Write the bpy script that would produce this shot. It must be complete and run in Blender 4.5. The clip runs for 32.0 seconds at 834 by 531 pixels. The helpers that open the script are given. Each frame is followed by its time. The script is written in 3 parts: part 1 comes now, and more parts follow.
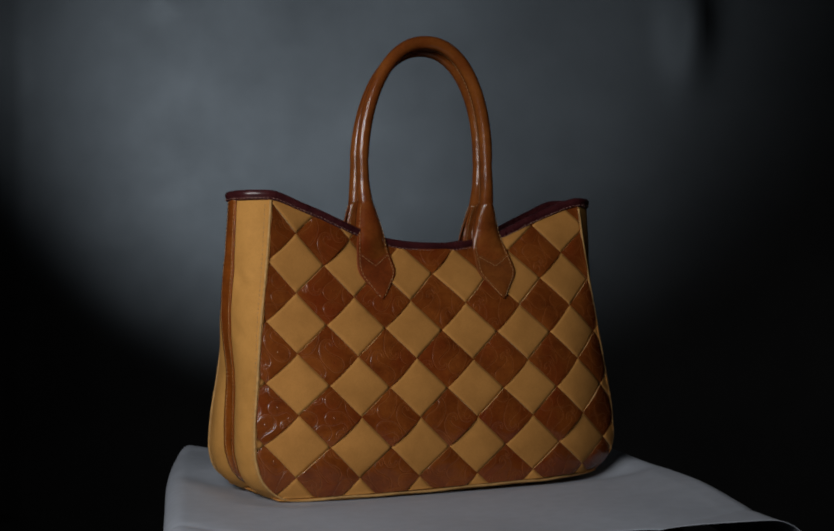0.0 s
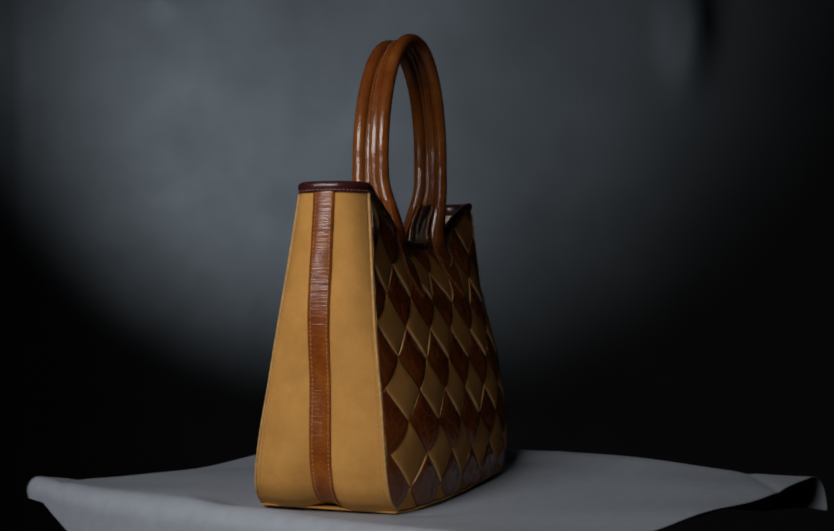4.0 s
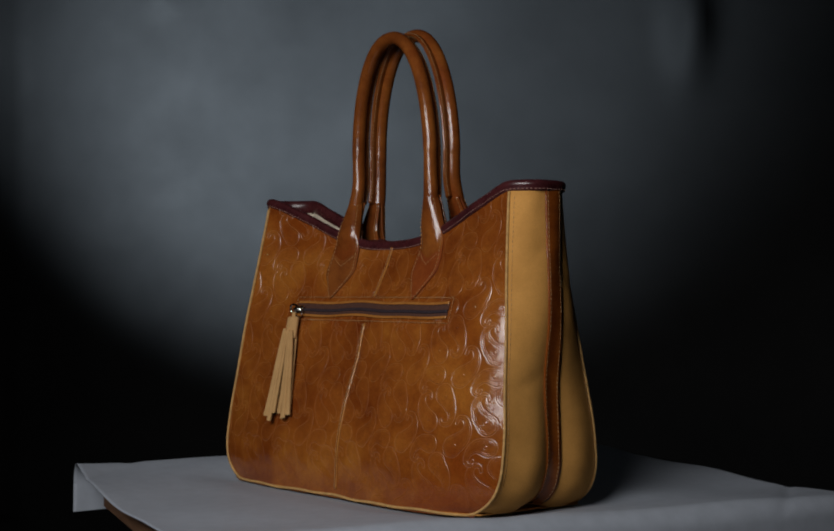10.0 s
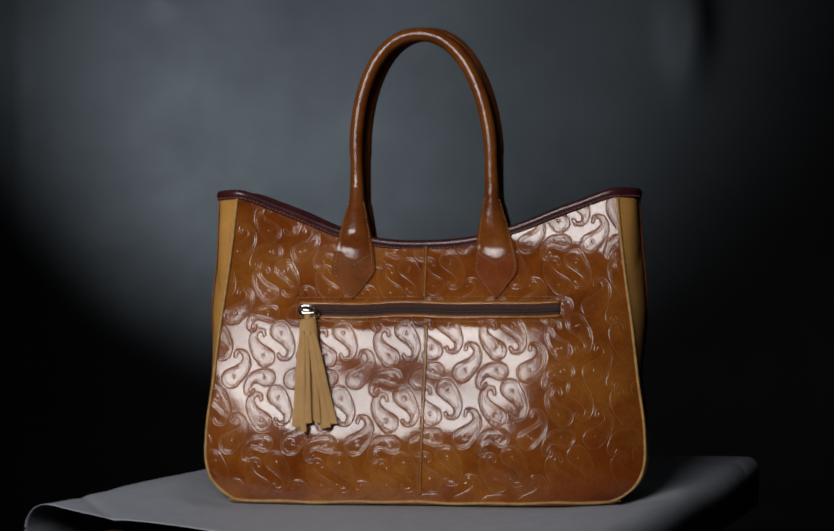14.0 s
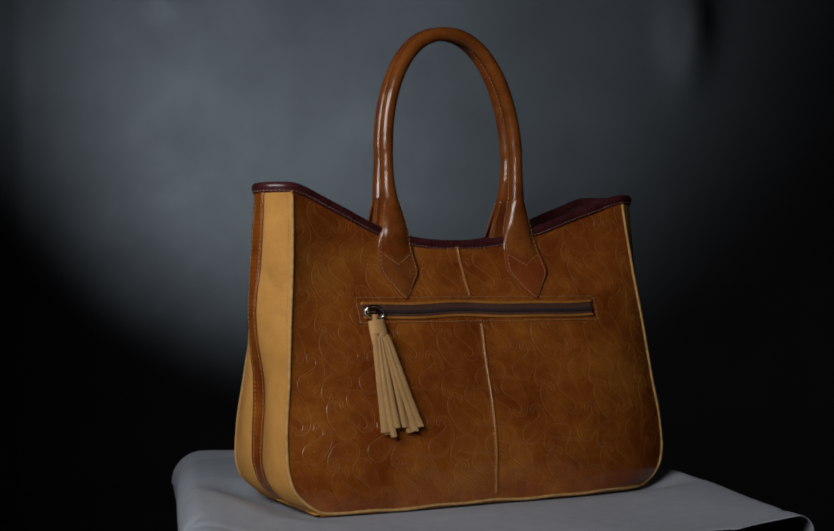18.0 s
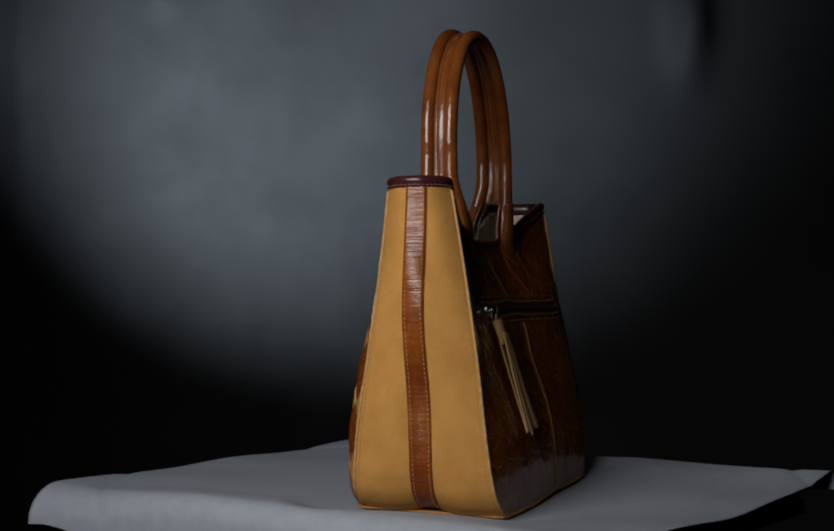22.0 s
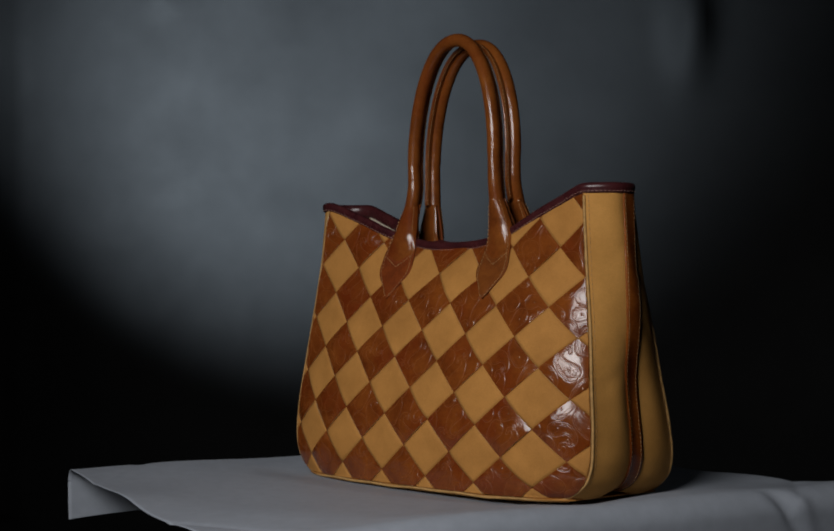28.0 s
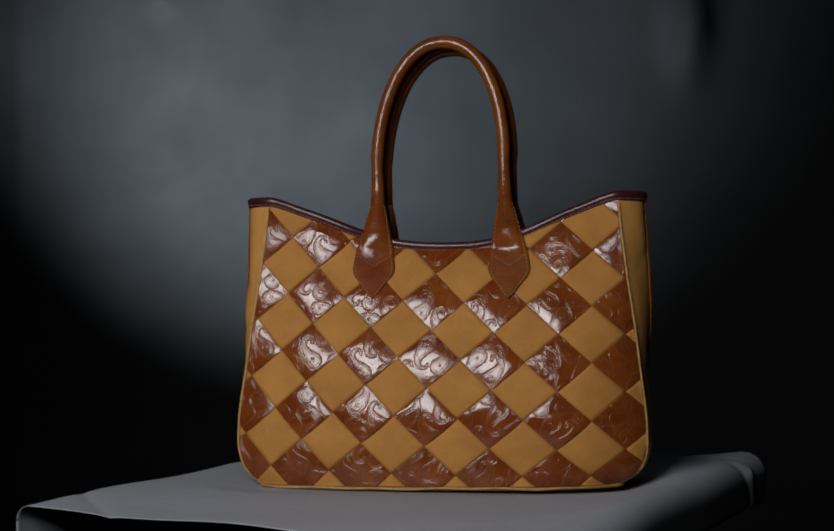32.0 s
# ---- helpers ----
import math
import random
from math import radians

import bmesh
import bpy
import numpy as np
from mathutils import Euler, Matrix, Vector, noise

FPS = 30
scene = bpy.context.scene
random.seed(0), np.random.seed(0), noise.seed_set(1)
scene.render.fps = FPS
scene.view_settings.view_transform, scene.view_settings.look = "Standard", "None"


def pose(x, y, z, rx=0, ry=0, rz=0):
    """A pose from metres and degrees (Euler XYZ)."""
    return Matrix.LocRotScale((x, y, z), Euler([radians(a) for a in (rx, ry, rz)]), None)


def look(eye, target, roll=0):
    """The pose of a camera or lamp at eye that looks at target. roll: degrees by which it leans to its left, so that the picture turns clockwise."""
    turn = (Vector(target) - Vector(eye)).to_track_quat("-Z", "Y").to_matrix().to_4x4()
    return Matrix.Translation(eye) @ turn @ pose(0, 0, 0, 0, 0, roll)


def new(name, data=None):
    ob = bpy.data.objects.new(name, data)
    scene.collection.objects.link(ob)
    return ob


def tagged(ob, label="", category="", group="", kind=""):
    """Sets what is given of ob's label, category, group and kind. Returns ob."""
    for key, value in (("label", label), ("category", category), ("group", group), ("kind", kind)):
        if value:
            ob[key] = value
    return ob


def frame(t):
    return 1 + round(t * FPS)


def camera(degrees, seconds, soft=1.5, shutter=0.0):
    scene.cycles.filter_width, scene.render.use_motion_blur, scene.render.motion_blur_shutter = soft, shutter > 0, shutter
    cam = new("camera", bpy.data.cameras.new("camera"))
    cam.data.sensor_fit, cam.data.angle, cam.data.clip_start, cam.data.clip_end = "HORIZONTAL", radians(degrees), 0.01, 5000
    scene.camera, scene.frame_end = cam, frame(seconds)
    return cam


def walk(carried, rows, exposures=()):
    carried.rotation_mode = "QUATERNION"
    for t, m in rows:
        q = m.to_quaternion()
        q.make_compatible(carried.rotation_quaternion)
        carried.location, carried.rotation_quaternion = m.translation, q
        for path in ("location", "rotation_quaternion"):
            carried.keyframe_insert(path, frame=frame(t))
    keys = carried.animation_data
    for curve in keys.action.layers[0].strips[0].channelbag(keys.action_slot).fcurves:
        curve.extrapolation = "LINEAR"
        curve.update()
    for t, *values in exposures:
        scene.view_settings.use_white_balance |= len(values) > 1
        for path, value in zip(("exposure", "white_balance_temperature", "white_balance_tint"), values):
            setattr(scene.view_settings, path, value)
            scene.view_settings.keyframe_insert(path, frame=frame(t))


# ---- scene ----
import itertools

TURNS = [
    (0, 29.47), (0.5, 34.48), (1, 40.01), (1.5, 46.19), (2, 50.06), (2.5, 54.15), (3, 60.24), (3.5, 67.72), (5.5, 89.42), (6, 97.07), (6.5, 103.35),
    (7, 107.58), (7.5, 110.11), (8, 112.94), (8.5, 117.20), (9, 122.78), (9.5, 129.17), (10, 132.59), (10.5, 135.74), (11, 140.34), (11.5, 145.90), (12, 150.41),
    (12.5, 156.31), (13, 162.56), (13.5, 169.45), (14, 175.89), (14.5, 181.49), (16.5, 197.68), (17, 200.94), (17.5, 204.65), (18, 209.83), (18.5, 213.45), (19, 218.38),
    (19.5, 224.29), (20, 230.72), (20.5, 237.72), (21, 243.89), (21.5, 249.39), (22, 253.95), (22.5, 258.45), (23, 263.68), (23.5, 270.08), (24, 275.54), (24.5, 279.94),
    (25, 284.04), (25.5, 287.98), (27.5, 309.63), (28, 315.30), (28.5, 319.99), (29, 323.38), (29.5, 328.30), (30, 333.82), (30.5, 337.43), (31, 341.27), (31.5, 346.84),
    (32, 352.58),
]
cam = camera(32.708, 32.0, soft=1.95)
EYE = pose(0, -1.53, 0.2088, 0, 0, 0.724) @ pose(0, 0, 0, 90.961) @ pose(0, 0, 0, 0, 0, -0.249)
walk(cam, [(0, EYE), (32, EYE)])

# ---- light ----
world = bpy.data.worlds.new("studio")
scene.world = world
world.use_nodes = True
world.node_tree.nodes["Background"].inputs[0].default_value = (0.5, 0.55, 0.62, 1)
world.node_tree.nodes["Background"].inputs[1].default_value = 0.0003


def lamp(name, kind, power, m, colour=(1, 1, 1), **values):
    data = bpy.data.lights.new(name, kind)
    data.energy, data.color = power, colour
    ob = new(name, data)
    ob.matrix_basis = m
    if kind == "AREA":
        data.shape = "RECTANGLE"
        data.size, data.size_y = values["size"]
    if kind == "SPOT":
        data.spot_size, data.spot_blend, data.shadow_soft_size = radians(values["cone"]), values["blend"], values["soft"]
    return ob


key = lamp("key_softbox", "AREA", 2.95, look((-0.545, -1.17, 0.68), (0.0, 0.0, 0.16)), (1.0, 0.99, 0.98), size=(0.80, 0.44))
key.data.spread = radians(85)
lamp("backdrop_spot", "SPOT", 325.0, look((-0.855, 1.102, 0.41), (-0.345, 2.6, 0.945)), (0.75, 0.88, 1.0), cone=77.0, blend=1.0, soft=0.06)
scene.view_settings.exposure = 0.0

# ---- materials ----


class Nodes:
    """A node material under construction."""

    def __init__(self, name):
        self.mat = bpy.data.materials.new(name)
        self.mat.use_nodes = True
        self.tree = self.mat.node_tree
        self.bsdf = self.tree.nodes["Principled BSDF"]
        self.where = None

    def add(self, kind, **inputs):
        node = self.tree.nodes.new(kind)
        for key, value in inputs.items():
            node.inputs[key].default_value = value
        return node

    def link(self, a, b):
        self.tree.links.new(a, b)

    def coords(self):
        if self.where is None:
            self.where = self.add("ShaderNodeTexCoord").outputs["Object"]
        return self.where

    def noise(self, scale, detail=4.0, rough=0.55, stretch=None):
        n = self.add("ShaderNodeTexNoise", Scale=scale, Detail=detail, Roughness=rough)
        src = self.coords()
        if stretch:
            m = self.add("ShaderNodeMapping", Scale=stretch)
            self.link(src, m.inputs["Vector"])
            src = m.outputs["Vector"]
        self.link(src, n.inputs["Vector"])
        return n.outputs["Fac"]

    def ramp(self, fac, stops):
        r = self.add("ShaderNodeValToRGB")
        while len(r.color_ramp.elements) < len(stops):
            r.color_ramp.elements.new(0.5)
        for e, (p, c) in zip(r.color_ramp.elements, stops):
            e.position, e.color = p, (*c, 1) if len(c) == 3 else c
        self.link(fac, r.inputs["Fac"])
        return r.outputs["Color"]

    def mix(self, fac, a, b, kind="MIX"):
        m = self.tree.nodes.new("ShaderNodeMix")
        m.data_type, m.blend_type = "RGBA", kind
        for socket, value in ((m.inputs[0], fac), (m.inputs[6], a), (m.inputs[7], b)):
            if hasattr(value, "is_output"):
                self.link(value, socket)
            else:
                socket.default_value = value if not isinstance(value, tuple) or len(value) == 4 else (*value, 1)
        return m.outputs[2]

    def colour(self, c):
        if hasattr(c, "is_output"):
            self.link(c, self.bsdf.inputs["Base Color"])
        else:
            self.bsdf.inputs["Base Color"].default_value = (*c, 1)
        return self

    def set(self, **inputs):
        for key, value in inputs.items():
            self.bsdf.inputs[key.replace("_", " ")].default_value = value
        return self

    def rough(self, fac, low, high):
        m = self.add("ShaderNodeMapRange")
        m.inputs["To Min"].default_value, m.inputs["To Max"].default_value = low, high
        self.link(fac, m.inputs["Value"])
        self.link(m.outputs["Result"], self.bsdf.inputs["Roughness"])
        return self

    def bump(self, fac, distance, strength=1.0):
        b = self.add("ShaderNodeBump", Distance=distance, Strength=strength)
        old = self.bsdf.inputs["Normal"].links
        if old:
            self.link(old[0].from_socket, b.inputs["Normal"])
        self.link(fac, b.inputs["Height"])
        self.link(b.outputs["Normal"], self.bsdf.inputs["Normal"])
        return self


def leather(name, dark, mid, light, rough=(0.10, 0.22), blotch=22.0, red=None, wear_glint=None, gloss=0.5, rumple=0.0, crosswise=0.0):
    """Polished, hand-dyed cowhide: blotchy dye, pores and a waxy gloss; wear_glint: the paler colour of the stamped
    lines, rubbed dye with glints painted in.
    """
    n = Nodes(name)
    base = n.ramp(n.noise(blotch, 6, 0.66), [(0.30, dark), (0.50, mid), (0.72, light)])
    if red:
        base = n.mix(n.ramp(n.noise(blotch * 0.42, 4, 0.6), [(0.50, (0, 0, 0)), (0.68, (0.9, 0.9, 0.9))]), base, red)
    if wear_glint:
        # paler colour along the stamped lines: rubbed dye, and their glints painted in
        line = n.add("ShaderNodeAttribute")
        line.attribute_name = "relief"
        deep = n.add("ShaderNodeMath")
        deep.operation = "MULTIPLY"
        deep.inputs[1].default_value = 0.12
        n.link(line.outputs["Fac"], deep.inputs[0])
        base = n.mix(deep.outputs[0], base, wear_glint)
    pores = n.ramp(n.noise(420, 3), [(0.35, (0.72, 0.70, 0.68)), (0.6, (1, 1, 1))])
    n.colour(n.mix(0.55, base, pores, "MULTIPLY"))
    n.rough(n.noise(55, 5), *rough)
    if wear_glint:
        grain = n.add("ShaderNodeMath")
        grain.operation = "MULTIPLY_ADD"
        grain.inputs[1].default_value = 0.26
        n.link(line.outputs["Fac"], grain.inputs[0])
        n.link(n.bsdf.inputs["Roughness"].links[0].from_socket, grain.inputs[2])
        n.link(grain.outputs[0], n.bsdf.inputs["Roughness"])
    n.bump(n.noise(900, 3), 0.00004, 0.5).bump(n.noise(110, 3), 0.0002, 0.28)
    if rumple:
        n.bump(n.noise(48, 4, 0.6), rumple, 0.6).bump(n.noise(210, 2), rumple * 0.3, 0.5)
    if crosswise:
        n.bump(n.noise(55, 3, 0.6, (1, 0.35, 5)), crosswise, 0.7)
    return n.set(Specular_IOR_Level=gloss).mat


def nubuck(name, dark, light):
    """Matt brushed leather with soft clouds and a short nap."""
    n = Nodes(name)
    base = n.ramp(n.noise(26, 6, 0.65), [(0.28, dark), (0.72, light)])
    nap = n.ramp(n.noise(700, 4, 0.7), [(0.3, (0.80, 0.79, 0.77)), (0.65, (1, 1, 1))])
    n.colour(n.mix(0.7, base, nap, "MULTIPLY"))
    n.rough(n.noise(40), 0.72, 0.92)
    n.bump(n.noise(1100, 4, 0.7), 0.00018, 0.6).bump(n.noise(90, 4), 0.0005, 0.3)
    return n.set(Specular_IOR_Level=0.25).mat


def plain(name, colour, rough, metal=0.0, grain=300.0, depth=0.0001, spread=0.25, gloss=0.3):
    n = Nodes(name)
    a = tuple(c * (1 - spread) for c in colour)
    b = tuple(min(1, c * (1 + spread)) for c in colour)
    n.colour(n.ramp(n.noise(grain * 0.25, 5), [(0.3, a), (0.7, b)]))
    n.rough(n.noise(grain * 0.4), max(0.03, rough - 0.07), min(1, rough + 0.08))
    if depth:
        n.bump(n.noise(grain, 4), depth, 0.6)
    return n.set(Metallic=metal, Specular_IOR_Level=gloss).mat


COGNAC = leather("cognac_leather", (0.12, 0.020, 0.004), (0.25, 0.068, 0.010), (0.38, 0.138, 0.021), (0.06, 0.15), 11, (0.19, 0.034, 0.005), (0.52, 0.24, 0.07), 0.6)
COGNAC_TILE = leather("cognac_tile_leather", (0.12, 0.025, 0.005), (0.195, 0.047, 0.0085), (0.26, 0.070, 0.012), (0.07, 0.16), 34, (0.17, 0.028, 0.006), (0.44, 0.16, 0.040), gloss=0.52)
HANDLE = leather("handle_leather", (0.12, 0.030, 0.007), (0.20, 0.056, 0.011), (0.27, 0.085, 0.016), (0.12, 0.24), 26, (0.16, 0.030, 0.007), gloss=0.5, rumple=0.0012)
TAB_RED = leather("red_brown_tab_leather", (0.13, 0.025, 0.006), (0.19, 0.040, 0.008), (0.24, 0.058, 0.011), (0.50, 0.62), 30, gloss=0.12)
TAB_BROWN = leather("brown_tab_leather", (0.13, 0.034, 0.007), (0.19, 0.054, 0.010), (0.25, 0.076, 0.014), (0.50, 0.62), 30, gloss=0.12)
STRIPE = leather("stripe_leather", (0.15, 0.034, 0.006), (0.25, 0.064, 0.009), (0.34, 0.100, 0.014), (0.17, 0.32), 34, (0.17, 0.034, 0.006), gloss=0.42, crosswise=0.0009)
TAN = nubuck("tan_nubuck", (0.395, 0.174, 0.039), (0.545, 0.250, 0.061))
SUEDE = nubuck("beige_suede", (0.42, 0.235, 0.090), (0.57, 0.335, 0.140))
TAN_SIDE = nubuck("light_tan_nubuck", (0.47, 0.222, 0.050), (0.63, 0.310, 0.078))
MAROON = leather("maroon_leather", (0.035, 0.008, 0.010), (0.055, 0.012, 0.014), (0.075, 0.018, 0.019), (0.20, 0.36), 60)
THREAD = plain("tan_thread", (0.38, 0.22, 0.095), 0.7, grain=1500)
THREAD_STRIPE = plain("brown_thread", (0.46, 0.28, 0.12), 0.8, grain=1500)
THREAD_DARK = plain("plum_thread", (0.32, 0.19, 0.15), 0.7, grain=1500)
EDGE = plain("raw_leather_edge", (0.52, 0.34, 0.15), 0.8, grain=900)
PIPING = plain("tan_piping", (0.47, 0.27, 0.095), 0.7, grain=700)
# paler than the panel: light reflected off the seam ridge is put into its colour
SEAM = leather("seam_leather", (0.26, 0.090, 0.018), (0.36, 0.140, 0.030), (0.44, 0.19, 0.045), (0.14, 0.26), 30)
LINING = plain("beige_lining", (0.62, 0.54, 0.42), 0.9, grain=1200)
TAPE = plain("brown_zip_tape", (0.065, 0.027, 0.018), 0.9, grain=1600)
TEETH = plain("dark_zip_coil", (0.030, 0.021, 0.026), 0.6, grain=900)
NICKEL = plain("nickel", (0.62, 0.60, 0.56), 0.16, metal=1.0, grain=300, depth=0)
PAPER = plain("grey_paper", (0.36, 0.39, 0.445), 0.55, grain=260, depth=0.0002, spread=0.06)
DARKBASE = plain("black_laminate", (0.012, 0.012, 0.013), 0.6)


def wood():
    n = Nodes("brown_plywood")
    n.colour(n.ramp(n.noise(30, 6, 0.6, (1, 1, 14)), [(0.3, (0.10, 0.045, 0.022)), (0.7, (0.22, 0.115, 0.06))]))
    n.rough(n.noise(40), 0.55, 0.75)
    return n.bump(n.noise(60, 5, 0.6, (1, 1, 14)), 0.0005).mat


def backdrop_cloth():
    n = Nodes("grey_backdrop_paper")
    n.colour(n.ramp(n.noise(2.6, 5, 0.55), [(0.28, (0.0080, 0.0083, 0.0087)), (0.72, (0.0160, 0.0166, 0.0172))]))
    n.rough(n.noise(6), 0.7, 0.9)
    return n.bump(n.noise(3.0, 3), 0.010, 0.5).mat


WOOD, BACKDROP = wood(), backdrop_cloth()

# ---- building helpers ----


def curve(points):
    """A smooth one-valued curve through (x, y) pairs, for numbers and arrays."""
    px, py = (np.array(c, float) for c in zip(*points))
    step = np.diff(py) / np.diff(px)
    m = np.concatenate([[step[0]], (step[:-1] * np.diff(px)[1:] + step[1:] * np.diff(px)[:-1]) / (px[2:] - px[:-2]), [step[-1]]])

    def value(x):
        x = np.clip(np.asarray(x, float), px[0], px[-1])
        k = np.clip(np.searchsorted(px, x) - 1, 0, len(px) - 2)
        h = px[k + 1] - px[k]
        s = (x - px[k]) / h
        return ((2 * s**3 - 3 * s**2 + 1) * py[k] + (s**3 - 2 * s**2 + s) * h * m[k]
                + (3 * s**2 - 2 * s**3) * py[k + 1] + (s**3 - s**2) * h * m[k + 1])
    return value


def mesh_of(name, verts, faces, materials, smooth=True, slots=None):
    me = bpy.data.meshes.new(name)
    sizes = np.array([len(f) for f in faces])
    verts = np.asarray(verts, dtype=np.float32)
    me.vertices.add(len(verts))
    me.vertices.foreach_set("co", verts.ravel())
    me.loops.add(int(sizes.sum()))
    me.loops.foreach_set("vertex_index", np.fromiter(itertools.chain.from_iterable(faces), dtype=np.int32, count=int(sizes.sum())))
    me.polygons.add(len(sizes))
    me.polygons.foreach_set("loop_start", np.concatenate([[0], np.cumsum(sizes)[:-1]]).astype(np.int32))
    for m in materials if isinstance(materials, (list, tuple)) else [materials]:
        me.materials.append(m)
    if slots is not None:
        me.polygons.foreach_set("material_index", slots)
    me.polygons.foreach_set("use_smooth", np.full(len(me.polygons), smooth))
    me.update(calc_edges=True)
    return me


def piece(name, me, parent=None, label="", kind=""):
    ob = new(name, me)
    ob.parent = parent
    return tagged(ob, label, kind=kind)


def part(name, bm, material, parent=None, label="", smooth=True, kind=""):
    """Links a bmesh as one mesh object under a thing or a part."""
    bmesh.ops.recalc_face_normals(bm, faces=bm.faces)
    me = bpy.data.meshes.new(name)
    bm.to_mesh(me)
    bm.free()
    for m in material if isinstance(material, (list, tuple)) else [material]:
        me.materials.append(m)
    me.polygons.foreach_set("use_smooth", [smooth] * len(me.polygons))
    return piece(name, me, parent, label, kind)


def grid_faces(rows, cols, flip=False, wrap=False, base=0):
    k = np.arange(rows - 1)[:, None] * cols + np.arange(cols - (0 if wrap else 1))[None, :]
    nxt = (k // cols) * cols + (k + 1) % cols if wrap else k + 1
    f = np.stack([k, nxt, nxt + cols, k + cols], -1).reshape(-1, 4) + base
    return (f[:, ::-1] if flip else f).tolist()


def sheet(name, p, material, parent, label="", flip=False, thick=0.0, inward=None, kind=""):
    """A curved sheet from a (rows, cols, 3) array; with thick, a closed slab whose back lies thick along inward."""
    rows, cols = p.shape[:2]
    verts = p.reshape(-1, 3)
    faces = grid_faces(rows, cols, flip)
    if thick:
        verts = np.concatenate([verts, verts + np.asarray(inward) * thick])
        n = rows * cols
        faces += grid_faces(rows, cols, not flip, base=n)
        ring = [*range(cols), *range(2 * cols - 1, n, cols), *range(n - 2, n - cols - 1, -1), *range(n - 2 * cols, 0, -cols)]
        for a, b in zip(ring, ring[1:] + ring[:1]):
            faces.append([b, a, a + n, b + n] if not flip else [a, b, b + n, a + n])
    return piece(name, mesh_of(name, verts, faces, material), parent, label, kind)


def tube(name, path, radii, material, parent=None, label="", sides=12, closed=False, up=(0, 1, 0), caps=True, kind=""):
    """A swept tube. radii: one (across, along up) pair a point."""
    path = np.asarray(path, float)
    n = len(path)
    tang = np.roll(path, -1, 0) - np.roll(path, 1, 0)
    if not closed:
        tang[0], tang[-1] = path[1] - path[0], path[-1] - path[-2]
    tang /= np.linalg.norm(tang, axis=1)[:, None]
    u = np.asarray(up, float) - tang * (tang @ np.asarray(up, float))[:, None]
    u /= np.linalg.norm(u, axis=1)[:, None]
    b = np.cross(tang, u)
    a = np.linspace(0, 2 * np.pi, sides, endpoint=False)
    r = np.broadcast_to(np.asarray(radii, float), (n, 2))
    p = path[:, None] + b[:, None] * (np.cos(a)[None, :, None] * r[:, 0, None, None]) + u[:, None] * (np.sin(a)[None, :, None] * r[:, 1, None, None])
    verts = p.reshape(-1, 3)
    faces = grid_faces(n, sides, wrap=True)
    if closed:
        last = (n - 1) * sides
        faces += [[last + i, last + (i + 1) % sides, (i + 1) % sides, i] for i in range(sides)]
    elif caps:
        faces += [list(range(sides))[::-1], [(n - 1) * sides + i for i in range(sides)]]
    return piece(name, mesh_of(name, verts, faces, material), parent, label, kind)


def along(path, step):
    """Points and directions at even steps along a polyline."""
    path = np.asarray(path, float)
    d = np.concatenate([[0], np.cumsum(np.linalg.norm(np.diff(path, axis=0), axis=1))])
    s = np.arange(step * 0.5, d[-1], step)
    pts = np.stack([np.interp(s, d, path[:, k]) for k in range(3)], 1)
    e = step * 0.25
    dirs = np.stack([np.interp(s + e, d, path[:, k]) - np.interp(s - e, d, path[:, k]) for k in range(3)], 1)
    return pts, dirs / np.maximum(np.linalg.norm(dirs, axis=1), 1e-9)[:, None]


def stitches(name, path, out, parent, material=None, length=0.0027, step=0.0042, r=0.00040):
    """A row of thread stitches lying on a surface whose outward direction is out."""
    pts, dirs = along(path, step)
    out = np.broadcast_to(np.asarray(out, float), pts.shape)
    verts, faces = [], []
    for p, d, o in zip(pts, dirs, out):
        s = np.cross(d, o)
        s /= np.linalg.norm(s)
        k = len(verts)
        h = length / 2
        for e, w in ((-h, 0.35), (-h * 0.6, 1), (h * 0.6, 1), (h, 0.35)):
            for q in (s * w, o * w, -s * w, -o * w):
                verts.append(p + d * e + q * r)
        for j in range(3):
            for i in range(4):
                faces.append([k + j * 4 + i, k + j * 4 + (i + 1) % 4, k + j * 4 + 4 + (i + 1) % 4, k + j * 4 + 4 + i])
        faces += [[k + 3, k + 2, k + 1, k], [k + 12, k + 13, k + 14, k + 15]]
    return piece(name, mesh_of(name, verts, faces, material or THREAD), parent, "", "stuff")


def rounded_box(bm, size, m=Matrix(), r=0.001, seg=2):
    made = bmesh.ops.create_cube(bm, size=1.0, matrix=m @ Matrix.Diagonal((*size, 1)))["verts"]
    edges = list({e for v in made for e in v.link_edges})
    if r:
        bmesh.ops.bevel(bm, geom=edges, offset=r, segments=seg, affect="EDGES", profile=0.5)


# ---- the setting ----


